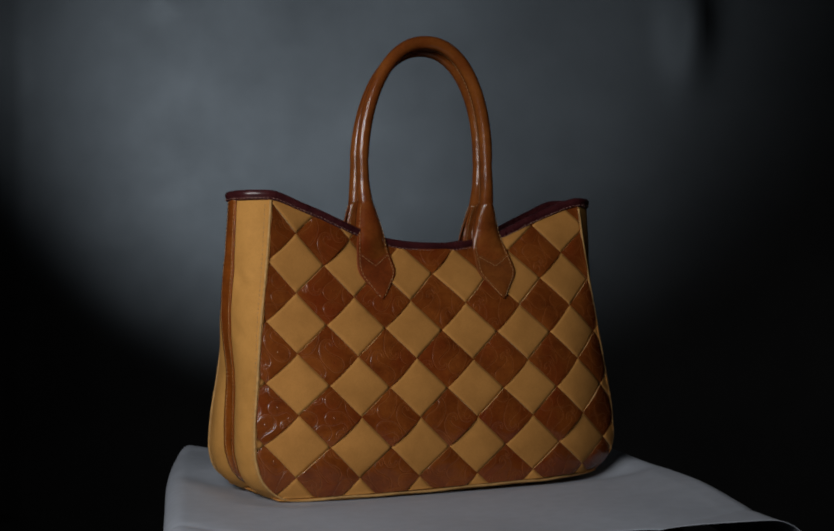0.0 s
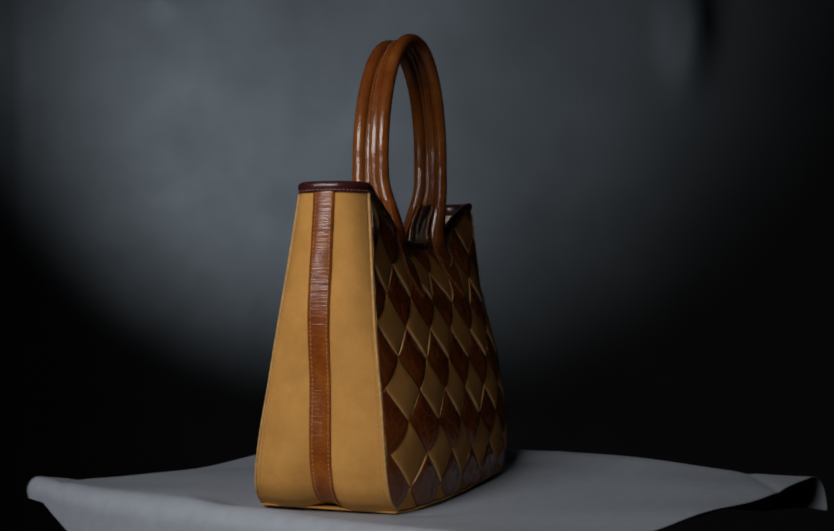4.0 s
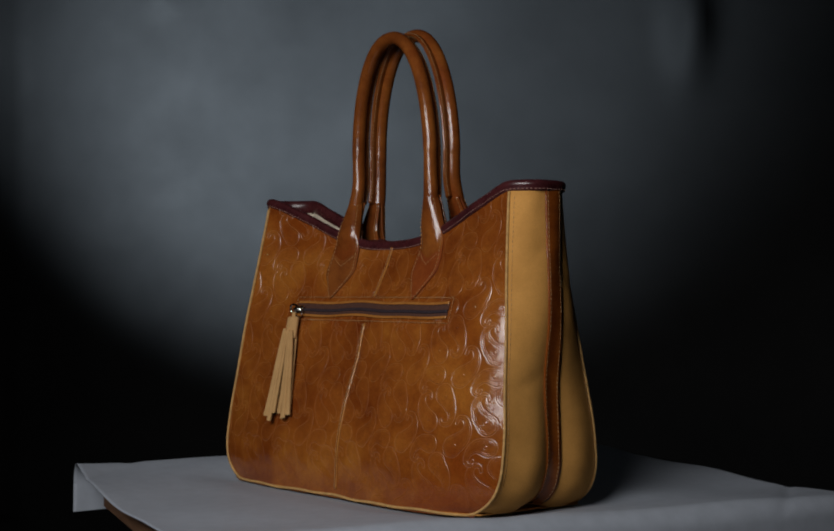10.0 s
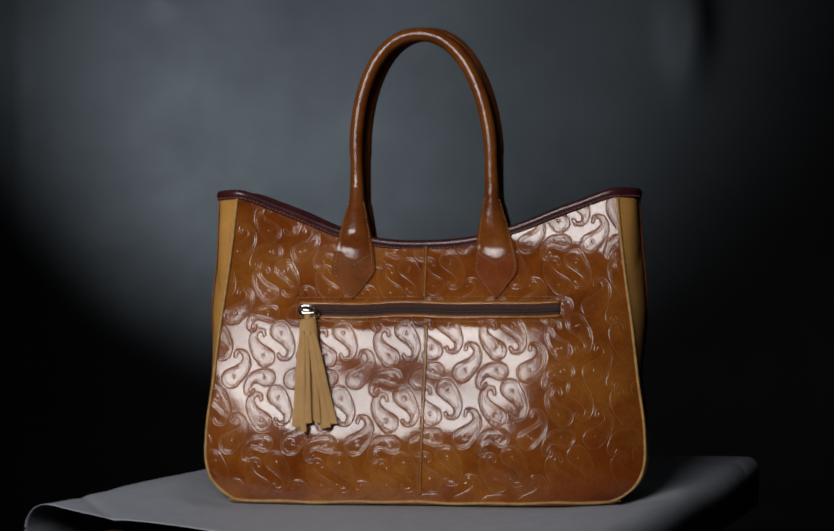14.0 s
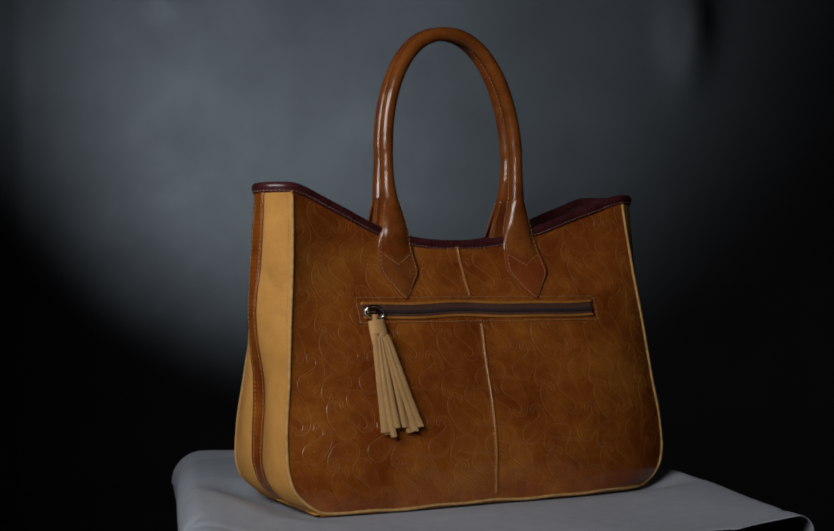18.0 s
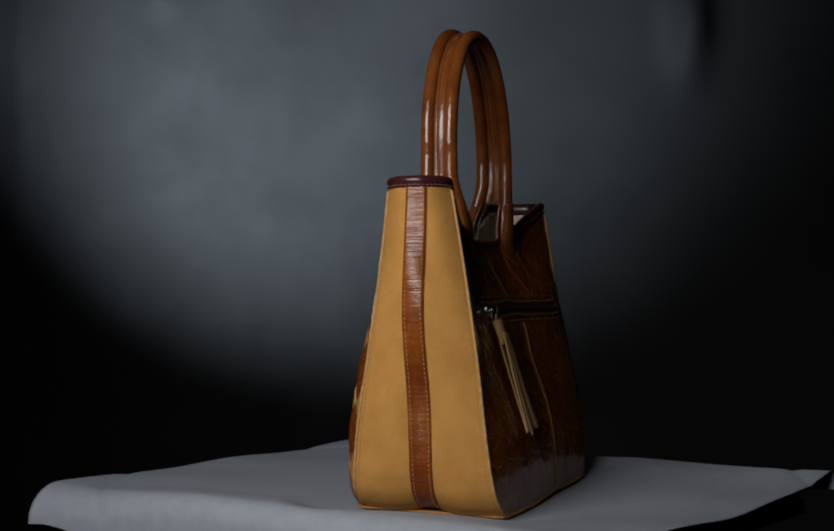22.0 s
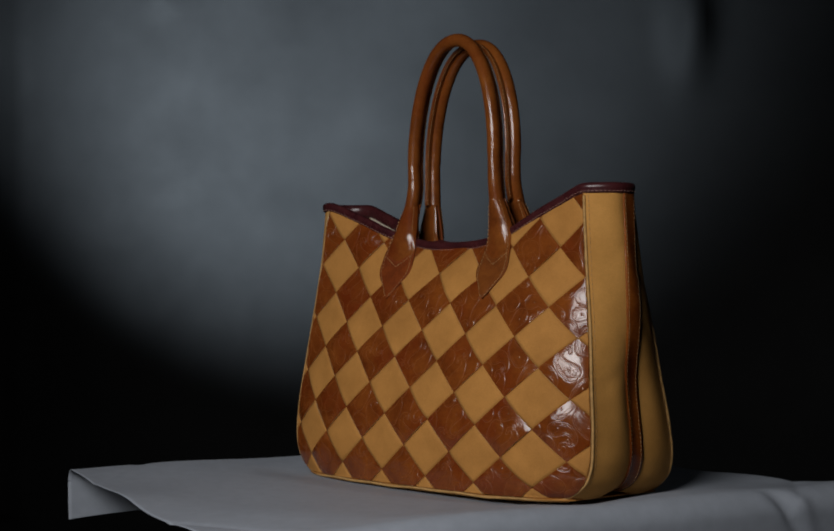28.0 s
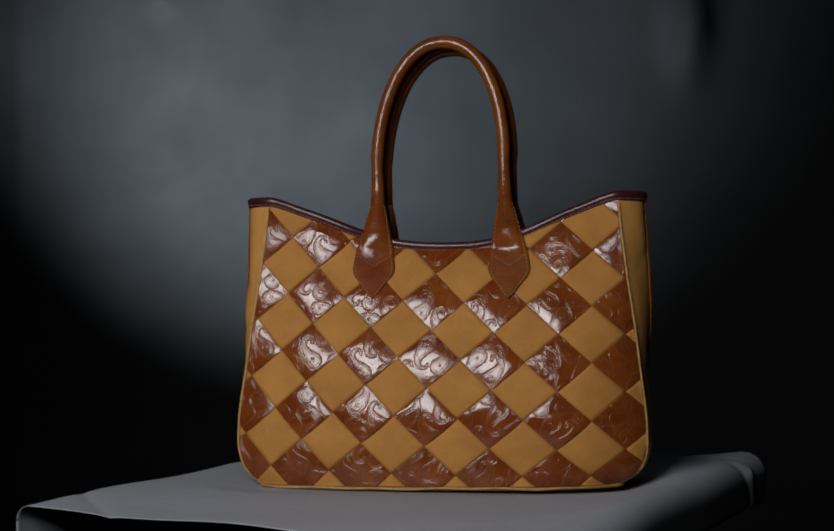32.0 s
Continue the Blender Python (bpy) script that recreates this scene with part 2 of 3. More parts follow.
def setting():
    # backdrop: a hung sheet of grey paper that sweeps forward at its foot
    rows = []
    for s in np.linspace(0, 1, 160):
        if s < 0.75:
            y, z = 2.6, 2.6 - (2.6 + 0.45) * s / 0.75
        else:
            a = (s - 0.75) / 0.25 * np.pi / 2
            y, z = 2.6 - 0.4 * (1 - np.cos(a)), -0.45 - 0.4 * np.sin(a)
        x = np.linspace(-2.2, 2.2, 200)
        wave = 0.010 * np.sin(x * 3.1 + z * 1.3) + 0.006 * np.sin(x * 7.7 - z * 2.1)
        wave -= 0.062 * np.exp(-(((x - 0.745 + 0.25 * (z - 0.95) ** 2) / 0.058) ** 2) - ((z - 0.98) / 0.15) ** 2)
        wave -= 0.022 * np.exp(-(((x + 0.80 + 0.4 * (z - 1.05)) / 0.06) ** 2) - ((z - 1.06) / 0.05) ** 2)
        wave -= 0.050 * np.exp(-(((x + 1.27) / 0.05) ** 2))
        rows.append(np.stack([x, y + wave * (s < 0.75), np.full_like(x, z)], 1))
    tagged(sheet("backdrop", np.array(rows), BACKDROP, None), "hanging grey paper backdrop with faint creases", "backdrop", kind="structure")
    for name, size, at in (("floor", (5.4, 6.8, 0.1), (0, -0.2, -0.91)), ("ceiling", (5.4, 6.8, 0.1), (0, -0.2, 2.75)),
                           ("wall_north", (5.4, 0.1, 3.5), (0, 3.15, 0.9)), ("wall_south", (5.4, 0.1, 3.5), (0, -3.55, 0.9)),
                           ("wall_west", (0.1, 6.6, 3.5), (-2.65, -0.2, 0.9)), ("wall_east", (0.1, 6.6, 3.5), (2.65, -0.2, 0.9))):
        bm = bmesh.new()
        rounded_box(bm, size, Matrix.Translation(at), 0)
        tagged(part(name, bm, DARKBASE, smooth=False), "plain black-painted studio " + name.split("_")[0], name.split("_")[0], kind="structure")


# ---- the stand ----
SHEET_TURN = -20.2
AT = Vector((0.002, 0.048, 0))  # the bag's middle, seen from the turning axis
XC = 0.003


def sheet_half(u, v):
    """How far the slightly skewed cut edges lie from the middle."""
    return np.where(v > 0, 0.338, 0.332) + 0.025 * np.clip(u, -0.26, 0.26) * np.sign(v) + 0.002 * np.sin(u * 17)


def paper_surface(u, v):
    """Height and inward roll of the sheet at u across and v along it."""
    far = np.clip(np.abs(v) / 0.325, 0, 1.05)
    flat = np.where(u > 0, 0.266 - np.where(v < 0, 0.004, 0.008) * far**2, 0.250 - 0.004 * far**4) + 0.002 * np.sin(v * 9 + (u > 0) * 2.0)
    r = np.where(u > 0, 0.022 + np.where(v < 0, 0.018, 0.004) * far**2, 0.021 - 0.005 * far**3)
    a = np.abs(u)
    over = np.clip((a - flat) / r, 0, 1.62)
    hang = np.maximum(0, a - flat - 1.62 * r)
    hang = hang * (1 - 0.85 * np.clip((far - 0.78) / 0.15, 0, 1) * (u * v < 0))
    x = np.where(a < flat, a, flat + r * np.sin(over) - 0.05 * hang)
    end = np.abs(v) - sheet_half(u, v)
    rise = np.where(u > 0, 0.0115, 0.0085) * np.clip(a / 0.25, 0, 1) ** 2
    rise = rise * np.where(v < 0, 1 - 0.55 * far, 1) - 0.006 * (v > 0) * np.clip((far - 0.45) / 0.5, 0, 1) * np.clip(1 - (u / 0.25) ** 2, 0, 1)
    rise = rise + 0.0020 * np.clip((end + 0.12) / 0.12, 0, 1) ** 2
    z = rise - r * (1 - np.cos(over)) - hang
    out = np.clip((np.hypot(u, v) - 0.17) / 0.12, 0, 1)
    dents = 0.0011 * np.sin(u * 31 + v * 13) + 0.0014 * np.sin(u * 17 - v * 21 + 1.0)
    crease = -0.0022 * np.exp(-np.abs(np.abs(u) * 0.75 + np.abs(v) - 0.447 - 0.03 * (v > 0)) / 0.008)
    # the buckled corner of the rolled edge
    turn = np.clip((u - 0.262) / 0.025, 0, 1)
    buckle = 0.0030 * np.exp(-(((v - 0.266 - 0.25 * (u - 0.27)) / 0.010) ** 2)) - 0.0045 * np.exp(-(((v - 0.240 - 0.6 * (u - 0.27)) / 0.010) ** 2))
    return np.sign(u) * (x + buckle * turn * 0.7), z + (dents + crease) * out + buckle * turn


def stand():
    disc = tagged(new("turntable"), "black round motor turntable under the board", "turntable")
    bm = bmesh.new()
    bmesh.ops.create_cone(bm, cap_ends=True, segments=64, radius1=0.15, radius2=0.15, depth=0.03, matrix=Matrix.Translation((0, 0, -0.0472)))
    part("platter", bm, DARKBASE, disc, smooth=False)
    plinth = tagged(new("plinth"), "slim black plinth carrying the turntable", "plinth")
    bm = bmesh.new()
    rounded_box(bm, (0.26, 0.26, 0.80), Matrix.Translation((0, 0, -0.4622)), 0.004)
    part("column", bm, DARKBASE, plinth, smooth=False)
    board = tagged(new("board"), "brown plywood board under the paper", "board")
    bm = bmesh.new()
    rounded_box(bm, (0.42, 0.56, 0.018), pose(-0.014, 0.007, -0.0232, 0, 0, SHEET_TURN) @ Matrix.Translation((0, 0.040, 0)), 0.0015)
    part("panel", bm, WOOD, board, smooth=False)
    paper = tagged(new("paper_sheet"), "grey paper sheet with edges curling over the board", "paper")
    us, vs = np.linspace(-0.312, 0.330, 190), np.linspace(-1, 1, 150)
    u, v = np.meshgrid(us, vs)
    half = sheet_half(u, v)
    v = v * half
    x, z = paper_surface(u, v)
    c, s = math.cos(radians(SHEET_TURN)), math.sin(radians(SHEET_TURN))
    px, py = -0.014 + c * x - s * v, 0.007 + s * x + c * v
    # pressed flat under the bag, free beyond it
    gap = np.hypot(np.maximum(0, np.abs(px - AT.x - XC) - 0.185), np.maximum(0, np.abs(py - AT.y + 0.002) - 0.075))
    free = np.clip(gap / 0.075, 0, 1)
    free = free * free * (3 - 2 * free)
    p = np.stack([px, py, z * free - 0.0046 + 0.0041 * free], -1)
    sheet("sheet", p, PAPER, paper, thick=0.0006, inward=(0, 0, -1))
    return disc, board, paper


# ---- the handbag ----
rim_z = curve([(-0.225, 0.312), (-0.18, 0.309), (-0.135, 0.2955), (-0.093, 0.279), (-0.049, 0.266), (0.0, 0.2615), (0.055, 0.265), (0.093, 0.276),
               (0.136, 0.2950), (0.18, 0.310), (0.23, 0.314)])
half_x = curve([(0, 0.189), (0.006, 0.200), (0.015, 0.2095), (0.035, 0.2180), (0.061, 0.2190), (0.12, 0.2130), (0.177, 0.2062), (0.22, 0.2000), (0.296, 0.1915), (0.33, 0.189)])
front_mid = curve([(0, -0.0895), (0.02, -0.0897), (0.05, -0.0893), (0.074, -0.0870), (0.106, -0.0800), (0.136, -0.0712), (0.165, -0.0620), (0.203, -0.0505), (0.245, -0.0385), (0.32, -0.024)])
back_mid = curve([(0, 0.0838), (0.02, 0.0832), (0.05, 0.0820), (0.09, 0.0737), (0.141, 0.0566), (0.178, 0.0465), (0.198, 0.0345), (0.251, 0.0080), (0.32, 0.002)])
back_smooth = curve([(0, 0.0838), (0.02, 0.0832), (0.05, 0.0815), (0.09, 0.0737), (0.141, 0.0580), (0.178, 0.0435), (0.198, 0.0350), (0.251, 0.0080), (0.32, 0.002)])
bow = curve([(0, 0.006), (0.015, 0.003), (0.06, 0.002), (0.12, 0.008), (0.18, 0.0185), (0.24, 0.0225), (0.3, 0.0255), (0.33, 0.027)])


FRONT_EDGE = curve([(-0.01, -0.0632), (0.03, -0.0622), (0.077, -0.0590), (0.18, -0.0470), (0.3, -0.0368), (0.34, -0.034)])


def half_back(z):
    return half_x(z) + 0.0045 * np.clip((np.asarray(z, float) - 0.12) / 0.18, 0, 1)


def edge_front(z):
    return FRONT_EDGE(z)


def edge_back(z, end=0.0):
    return 0.073 - 0.042 * z / 0.305 - 0.006 * end * np.clip((np.asarray(z) - 0.15) / 0.15, 0, 1.1) ** 1.3


def front_y(x, z):
    u = np.clip((x - XC) / half_x(z), -1, 1)
    # the handles pull the upper edge inward
    pull = 0.0100 * np.exp(-((np.maximum(0, np.abs(x - XC) - 0.058) / 0.036) ** 2)) * np.clip((np.asarray(z) - 0.203) / 0.05, 0, 1)
    swell = (0.0045 + 0.0055 * u) * np.exp(-(((np.asarray(z) - 0.165) / 0.075) ** 2)) * (1 - u**8)
    return edge_front(z) + (front_mid(z) - edge_front(z)) * (1 - u**4) * (1 + 0.22 * u) - swell + pull


def back_y(x, z):
    u = np.clip((x - XC) / half_back(z), -1, 1)
    e = edge_back(z, np.clip(u, 0, 1) ** 2)
    # the pocket's bulge stops short of the one side
    flat = np.clip((-u - 0.35) / 0.3, 0, 1)
    mid = back_mid(z) * (1 - flat) + back_smooth(z) * flat
    return e + (mid - e) * (1 - np.abs(u) ** 3) + 0.020 * np.maximum(0, -u) * (1 - np.abs(u) ** 3) - 0.0024 * u * np.exp(-(((np.asarray(z) - 0.11) / 0.06) ** 2)) * (1 - u**6) - 0.0075 * u * np.exp(-(((np.asarray(z) - 0.19) / 0.06) ** 2)) * (1 - u**6)


def back_point(x, z, lift=0.0):
    x, z = np.broadcast_arrays(np.asarray(x, float), np.asarray(z, float))
    return np.stack([x, back_y(x, z) + lift, z], -1)


def front_point(x, z, lift=0.0):
    x, z = np.broadcast_arrays(np.asarray(x, float), np.asarray(z, float))
    return np.stack([x, front_y(x, z) - lift, z], -1)


def gusset_point(side, v, z, lift=0.0):
    v, z = np.broadcast_arrays(np.asarray(v, float), np.asarray(z, float))
    tuck = np.exp(-((v / 0.28) ** 2) - z / 0.035)
    puff = 0.0055 * np.sin(np.clip(np.abs(v), 0, 1) * np.pi) ** 1.5 * np.exp(-((z - 0.05) / 0.07) ** 2)
    x = XC + side * (half_x(z) + (half_back(z) - half_x(z)) * (v + 1) / 2 + bow(z) * (1 - np.abs(v) ** (2.0 + (1.4 if side < 0 else 0.5) * np.clip((z - 0.12) / 0.15, 0, 1))) + puff + lift - 0.004 * tuck - 0.004 * np.exp(-((v / 0.30) ** 2) - ((z - 0.105) / 0.05) ** 2))
    z = z + 0.005 * tuck
    y = edge_front(z) + (edge_back(z, side > 0) - edge_front(z)) * (v + 1) / 2
    return np.stack([x, y, z], -1)


def gusset_folds(side, v, z):
    """Soft buckles of the side leather."""
    soft = 0.0016 * np.sin(v * 5.5 + z * 21 + side) * np.sin(z * 17 + 0.6)
    for v0, z0, lean, deep in ((-0.62, 0.215, 26.0, 0.0026), (-0.55, 0.165, 20.0, 0.0018), (0.6, 0.12, -16.0, 0.0014), (0.5, 0.24, -22.0, 0.0012)):
        across = (z - z0) * 45 - (v * side * -1 - v0) * lean * 0.06
        soft = soft - deep * np.exp(-(across**2) * 6 - ((v * side * -1 - v0) / 0.33) ** 2)
    return soft * (1 - v**2)


def panel_grid(cols, rows, low=-0.0028, top=-0.0065, half=half_x):
    u, w = np.meshgrid(np.linspace(-1, 1, cols), np.linspace(0, 1, rows))
    z = low + w * (rim_z(XC + u * 0.195) + top - low)
    return XC + u * half(z), z, u, w


# The stamped pattern: commas of leather with curled tails, in a 64 mm repeat.
COMMAS = [([(165, 312), (135, 347), (119, 384), (129, 415), (155, 419), (166, 404)], 38),
          ([(217, 415), (252, 381), (268, 341), (254, 312), (231, 312), (225, 330)], 37),
          ([(104, 497), (63, 464), (46, 429), (58, 397), (84, 392), (91, 411)], 38),
          ([(206, 492), (250, 489), (280, 516), (286, 545), (267, 556), (259, 538)], 33)]
CELL, RES = 0.064, 400


def comma_relief():
    axis = (np.arange(RES) + 0.5) / RES * 245
    gx, gy = np.meshgrid(axis, axis)
    relief, ink = np.zeros((RES, RES)), np.zeros((RES, RES))
    for points, bulb in COMMAS:
        t = np.linspace(0, 5, 46)
        cx = curve(list(enumerate([p[0] for p in points])))(t)
        cy = curve(list(enumerate([p[1] for p in points])))(t)
        rr = bulb * curve([(0, 1), (1, 0.72), (2, 0.43), (3, 0.27), (4, 0.19), (5, 0.15)])(t)
        near = np.full((RES, RES), 1e9)
        for x, y, r in zip(cx, cy, rr):
            dx = (gx - x + 122.5) % 245 - 122.5
            dy = (gy - y + 122.5) % 245 - 122.5
            near = np.minimum(near, np.hypot(dx, dy) - r)
        d = near * 0.261
        beat = 0.6 + 0.4 * np.sign(np.sin(np.arctan2(gy - points[0][1], gx - points[0][0]) * 34))
        dots = 0.18 * np.exp(-((d + 1.9) / 0.34) ** 2) * beat
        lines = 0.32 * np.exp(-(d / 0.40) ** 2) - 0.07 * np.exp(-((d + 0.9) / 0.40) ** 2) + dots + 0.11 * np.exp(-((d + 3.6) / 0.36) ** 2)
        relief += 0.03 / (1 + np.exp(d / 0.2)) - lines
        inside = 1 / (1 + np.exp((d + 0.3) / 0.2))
        # mask of the lines for their painted glints and extra roughness
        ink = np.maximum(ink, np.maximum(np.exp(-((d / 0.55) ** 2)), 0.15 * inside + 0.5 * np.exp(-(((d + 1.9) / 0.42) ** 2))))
        ex, ey = (((g - e + 122.5) % 245 - 122.5) * 0.261 for g, e in ((gx, points[0][0] * 0.75 + points[1][0] * 0.25), (gy, points[0][1] * 0.75 + points[1][1] * 0.25)))
        eye = np.hypot(ex, ey) - 1.3
        relief += 0.16 / (1 + np.exp(eye / 0.2)) - 0.20 * np.exp(-((eye - 0.4) / 0.30) ** 2) - 0.08 * np.exp(-((eye - 1.9) / 0.27) ** 2) * (d < -4.0)
    return relief, ink


RELIEF, INK = comma_relief()


def stamped(x, z, table=RELIEF):
    """Height of the stamped pattern in metres at places on the leather."""
    fx, fz = (np.asarray(x) / CELL * RES) % RES, (-np.asarray(z) / CELL * RES) % RES
    i, j = np.floor(fx).astype(int), np.floor(fz).astype(int)
    a, b = fx - i, fz - j
    i2, j2 = (i + 1) % RES, (j + 1) % RES
    i, j = i % RES, j % RES
    return 0.001 * ((table[j, i] * (1 - a) + table[j, i2] * a) * (1 - b) + (table[j2, i] * (1 - a) + table[j2, i2] * a) * b)


def lumps(x, z, k=1.0):
    """Soft unevenness of hide over its stiffener."""
    return 0.00035 * k * (np.sin(61 * x + 23 * z + 0.4) + np.sin(37 * x - 71 * z + 1.9) + 0.6 * np.sin(113 * x + 97 * z) + 0.5 * np.sin(151 * z - 89 * x + 2.0))


def node(i, j):
    """A corner of the woven lattice, i across and j up."""
    x = -0.0040 + 0.03323 * i + 0.0012 * j - 0.00018 * i * j + 0.00015 * i * i
    z = 0.1652 - 0.00138 * i + 0.0302 * j - 0.0001 * i * j + 0.0001 * i * i
    return np.array([x, z])


def weave_tile(bag, i, j, glossy):
    """One visible square of the weave, tucked at two sides under its neighbours."""
    n = 118 if glossy else 14
    a, b = np.meshgrid(np.linspace(0, 1, n), np.linspace(0, 1, n))
    west, east, south, north = node(i - 1, j), node(i + 1, j), node(i, j - 1), node(i, j + 1)
    # a runs along "/" and b along "\"
    p = (west * ((1 - a) * (1 - b))[..., None] + north * (a * (1 - b))[..., None] + south * ((1 - a) * b)[..., None] + east * (a * b)[..., None])
    x, z = p[..., 0], p[..., 1]
    z = np.clip(z, 0.0015, rim_z(x) - 0.0075)
    x = np.clip(x, XC - half_x(z) + 0.0015, XC + half_x(z) - 0.0015)
    s = 2 * (a if glossy else b) - 1
    t = 2 * (b if glossy else a) - 1
    rnd = random.Random(i * 97 + j * 31)
    h = 0.0003 + (0.0016 * (1 - s**2) if glossy else 0.0011 * (1 - np.abs(s) ** 2.5)) * (1 - 0.8 * t**6) + (1 - np.abs(s) ** 4) * (rnd.uniform(0, 0.0007) * (t * rnd.choice((-1, 1)) + 1) + rnd.uniform(-0.0005, 0.0005) * s)
    h = h * np.clip((rim_z(x) - z - 0.008) / 0.014, 0.25, 1)
    if glossy:
        h = h + (0.0003 + 0.0009 * rnd.random()) * np.clip(t, 0, 1) ** 2.5 * (1 - s**2)
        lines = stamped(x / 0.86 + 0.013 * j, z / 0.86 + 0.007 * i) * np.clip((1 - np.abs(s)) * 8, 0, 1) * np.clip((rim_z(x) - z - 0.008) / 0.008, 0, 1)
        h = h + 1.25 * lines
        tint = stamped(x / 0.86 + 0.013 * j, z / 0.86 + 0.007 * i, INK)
    else:
        h = h + 0.5 * lumps(x, z) + (0.0002 + 0.0012 * rnd.random()) * np.clip(-t, 0, 1) ** 2.5 * (1 - s**2)
    top = front_point(x, z, h)
    verts = top.reshape(-1, 3)
    ring = [*range(n), *range(2 * n - 1, n * n, n), *range(n * n - 2, n * n - n - 1, -1), *range(n * n - 2 * n, 0, -n)]
    lower = front_point(x.reshape(-1)[ring], z.reshape(-1)[ring], -0.0005)
    faces = grid_faces(n, n)
    k = n * n
    m = len(ring)
    slots = [0] * len(faces)
    for q in range(m):
        faces.append([ring[(q + 1) % m], ring[q], k + q, k + (q + 1) % m])
        slots.append(1)
    verts = np.concatenate([verts, lower])
    v = np.array(verts)
    quads, slots = np.array(faces), np.array(slots)
    c4 = v[quads]
    good = np.linalg.norm(np.cross(c4[:, 2] - c4[:, 0], c4[:, 3] - c4[:, 1]), axis=1) > 2e-9
    quads, slots = quads[good][:, ::-1], slots[good]
    if (slots == 0).sum() < 3:
        return
    used, back = np.unique(quads, return_inverse=True)
    me = mesh_of("woven_tile", v[used], back.reshape(-1, 4).tolist(), [COGNAC_TILE if glossy else TAN, EDGE], True, slots.astype(np.int32))
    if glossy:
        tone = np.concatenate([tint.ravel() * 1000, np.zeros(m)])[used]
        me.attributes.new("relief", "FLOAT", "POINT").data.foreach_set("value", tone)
    me.polygons.foreach_set("use_smooth", slots == 0)
    piece("woven_tile", me, bag, "glossy cognac stamped leather square" if glossy else "matt tan leather square")


ARCH = 0.348  # where the legs of a handle begin to bend inwards


def handle(bag, side):
    """One carrying handle. side: -1 on the woven face, 1 on the zip face."""
    label = "glossy cognac rolled leather handle"
    mid_y, slope = (-0.0226, -0.156) if side < 0 else (0.0047, -0.166)
    shift, lean, rise = (-0.0037, 0.0035, 0.4793 - ARCH) if side < 0 else (0.0024, 0.0050, 0.475 - ARCH)
    xc, hw = 0.0040, 0.0712
    face = front_y if side < 0 else back_y
    width = curve([(0.2285, 0.0008), (0.231, 0.0048), (0.236, 0.0095), (0.242, 0.0128), (0.25, 0.0143), (0.262, 0.0132), (0.28, 0.0104), (0.30, 0.0083), (0.32, 0.0073), (0.5, 0.0072)])
    deep = curve([(0.2285, 0.0006), (0.236, 0.0026), (0.245, 0.0046), (0.255, 0.0040), (0.265, 0.0050), (0.28, 0.0064), (0.30, 0.0074), (0.32, 0.0073), (0.5, 0.0072)])

    def spot(leg, z):
        """The middle of a leg at a height."""
        x = xc + leg * (hw + 0.0025 * min(1, max(0, (0.30 - z) / 0.06))) + shift * min(1, max(0, (z - 0.23) / 0.12))
        k = min(1, max(0, (z - 0.255) / 0.075))
        k = k * k * (3 - 2 * k)
        y0 = float(face(x, min(z, 0.275))) + side * (0.0022 + 0.0016 * min(1, max(0, (z - 0.2285) / 0.03)))
        return x, y0 * (1 - k) + (mid_y + slope * x) * k

    for leg in (-1, 1):
        row = [((*spot(leg, z), z), (float(width(z)), float(deep(z)))) for z in np.linspace(0.262, ARCH, 34)]
        if leg < 0:
            first = row
        else:
            last = row[::-1]
    arch = []
    for a in np.linspace(0, np.pi, 71)[1:-1]:
        c = math.cos(a)
        x = xc + shift + lean * math.sin(a) - hw * math.copysign(abs(c) ** 0.92, c)
        arch.append(((x, mid_y + slope * x, ARCH + rise * math.sin(a)), (0.0072, 0.0072)))
    rows = first + arch + last
    path = np.array([r[0] for r in rows])
    grip = tube("handle", path, [r[1] for r in rows], HANDLE, bag, label, sides=20)
    # the flat sewn flange that faces the other handle
    inner = path.copy()
    inner[:, 1] -= side * 0.0098
    keep = path[:, 2] > 0.303
    seam = tube("flange", inner[keep], (0.0021, 0.0050), HANDLE, grip, "flat sewn leather flange", sides=10)
    tang = np.gradient(path, axis=0)
    away = np.cross(tang, (0, 1, 0))
    away /= np.linalg.norm(away, axis=1)[:, None]
    for k in (-1, 1):
        line = inner[keep] + away[keep] * k * 0.0019 + np.array([0, -side * 0.0024, 0])
        pts, _ = along(line, 0.0042)
        near = [int(np.argmin(((line - q) ** 2).sum(1))) for q in pts]
        stitches("stitching", line, away[keep][near] * k, seam)
    for leg in (-1, 1):
        # the pointed tab that is sewn on the face, its wings wrapped round the tube, and its twin inside
        outline = curve([(0.1990, 0.0006), (0.2035, 0.0046), (0.214, 0.0130), (0.224, 0.0208), (0.2295, 0.0226), (0.236, 0.0222), (0.245, 0.0208), (0.258, 0.0188), (0.27, 0.0165), (0.285, 0.0130), (0.298, 0.0096), (0.303, 0.0078)])
        zz, uu = np.meshgrid(np.linspace(0.1990, 0.303, 78), np.linspace(-1, 1, 33), indexing="ij")
        mid = np.array([spot(leg, z) for z in zz[:, 0]])
        xx = mid[:, :1] + uu * outline(zz)
        dome = np.clip((zz - 0.2340 - 0.003 * np.abs(uu)) / 0.048, 0, 1)
        dome = dome * dome * (3 - 2 * dome) * np.sqrt(np.maximum(0, 1 - (uu / 0.72) ** 2))
        skin = face(xx, np.minimum(zz, 0.272)) + side * ((0.0024 if side < 0 else 0.0010) + 0.0020 * (1 - np.abs(uu) ** 2.5 * 0.6) + 0.0060 * dome + 0.0004 * np.sin(zz * 210 + leg) * (1 - uu**2))
        free = mid[:, 1:] + side * (0.0098 * np.sqrt(np.maximum(0, 1 - uu**2)) - 0.0018)
        k = np.clip((zz - 0.248) / 0.03, 0, 1)
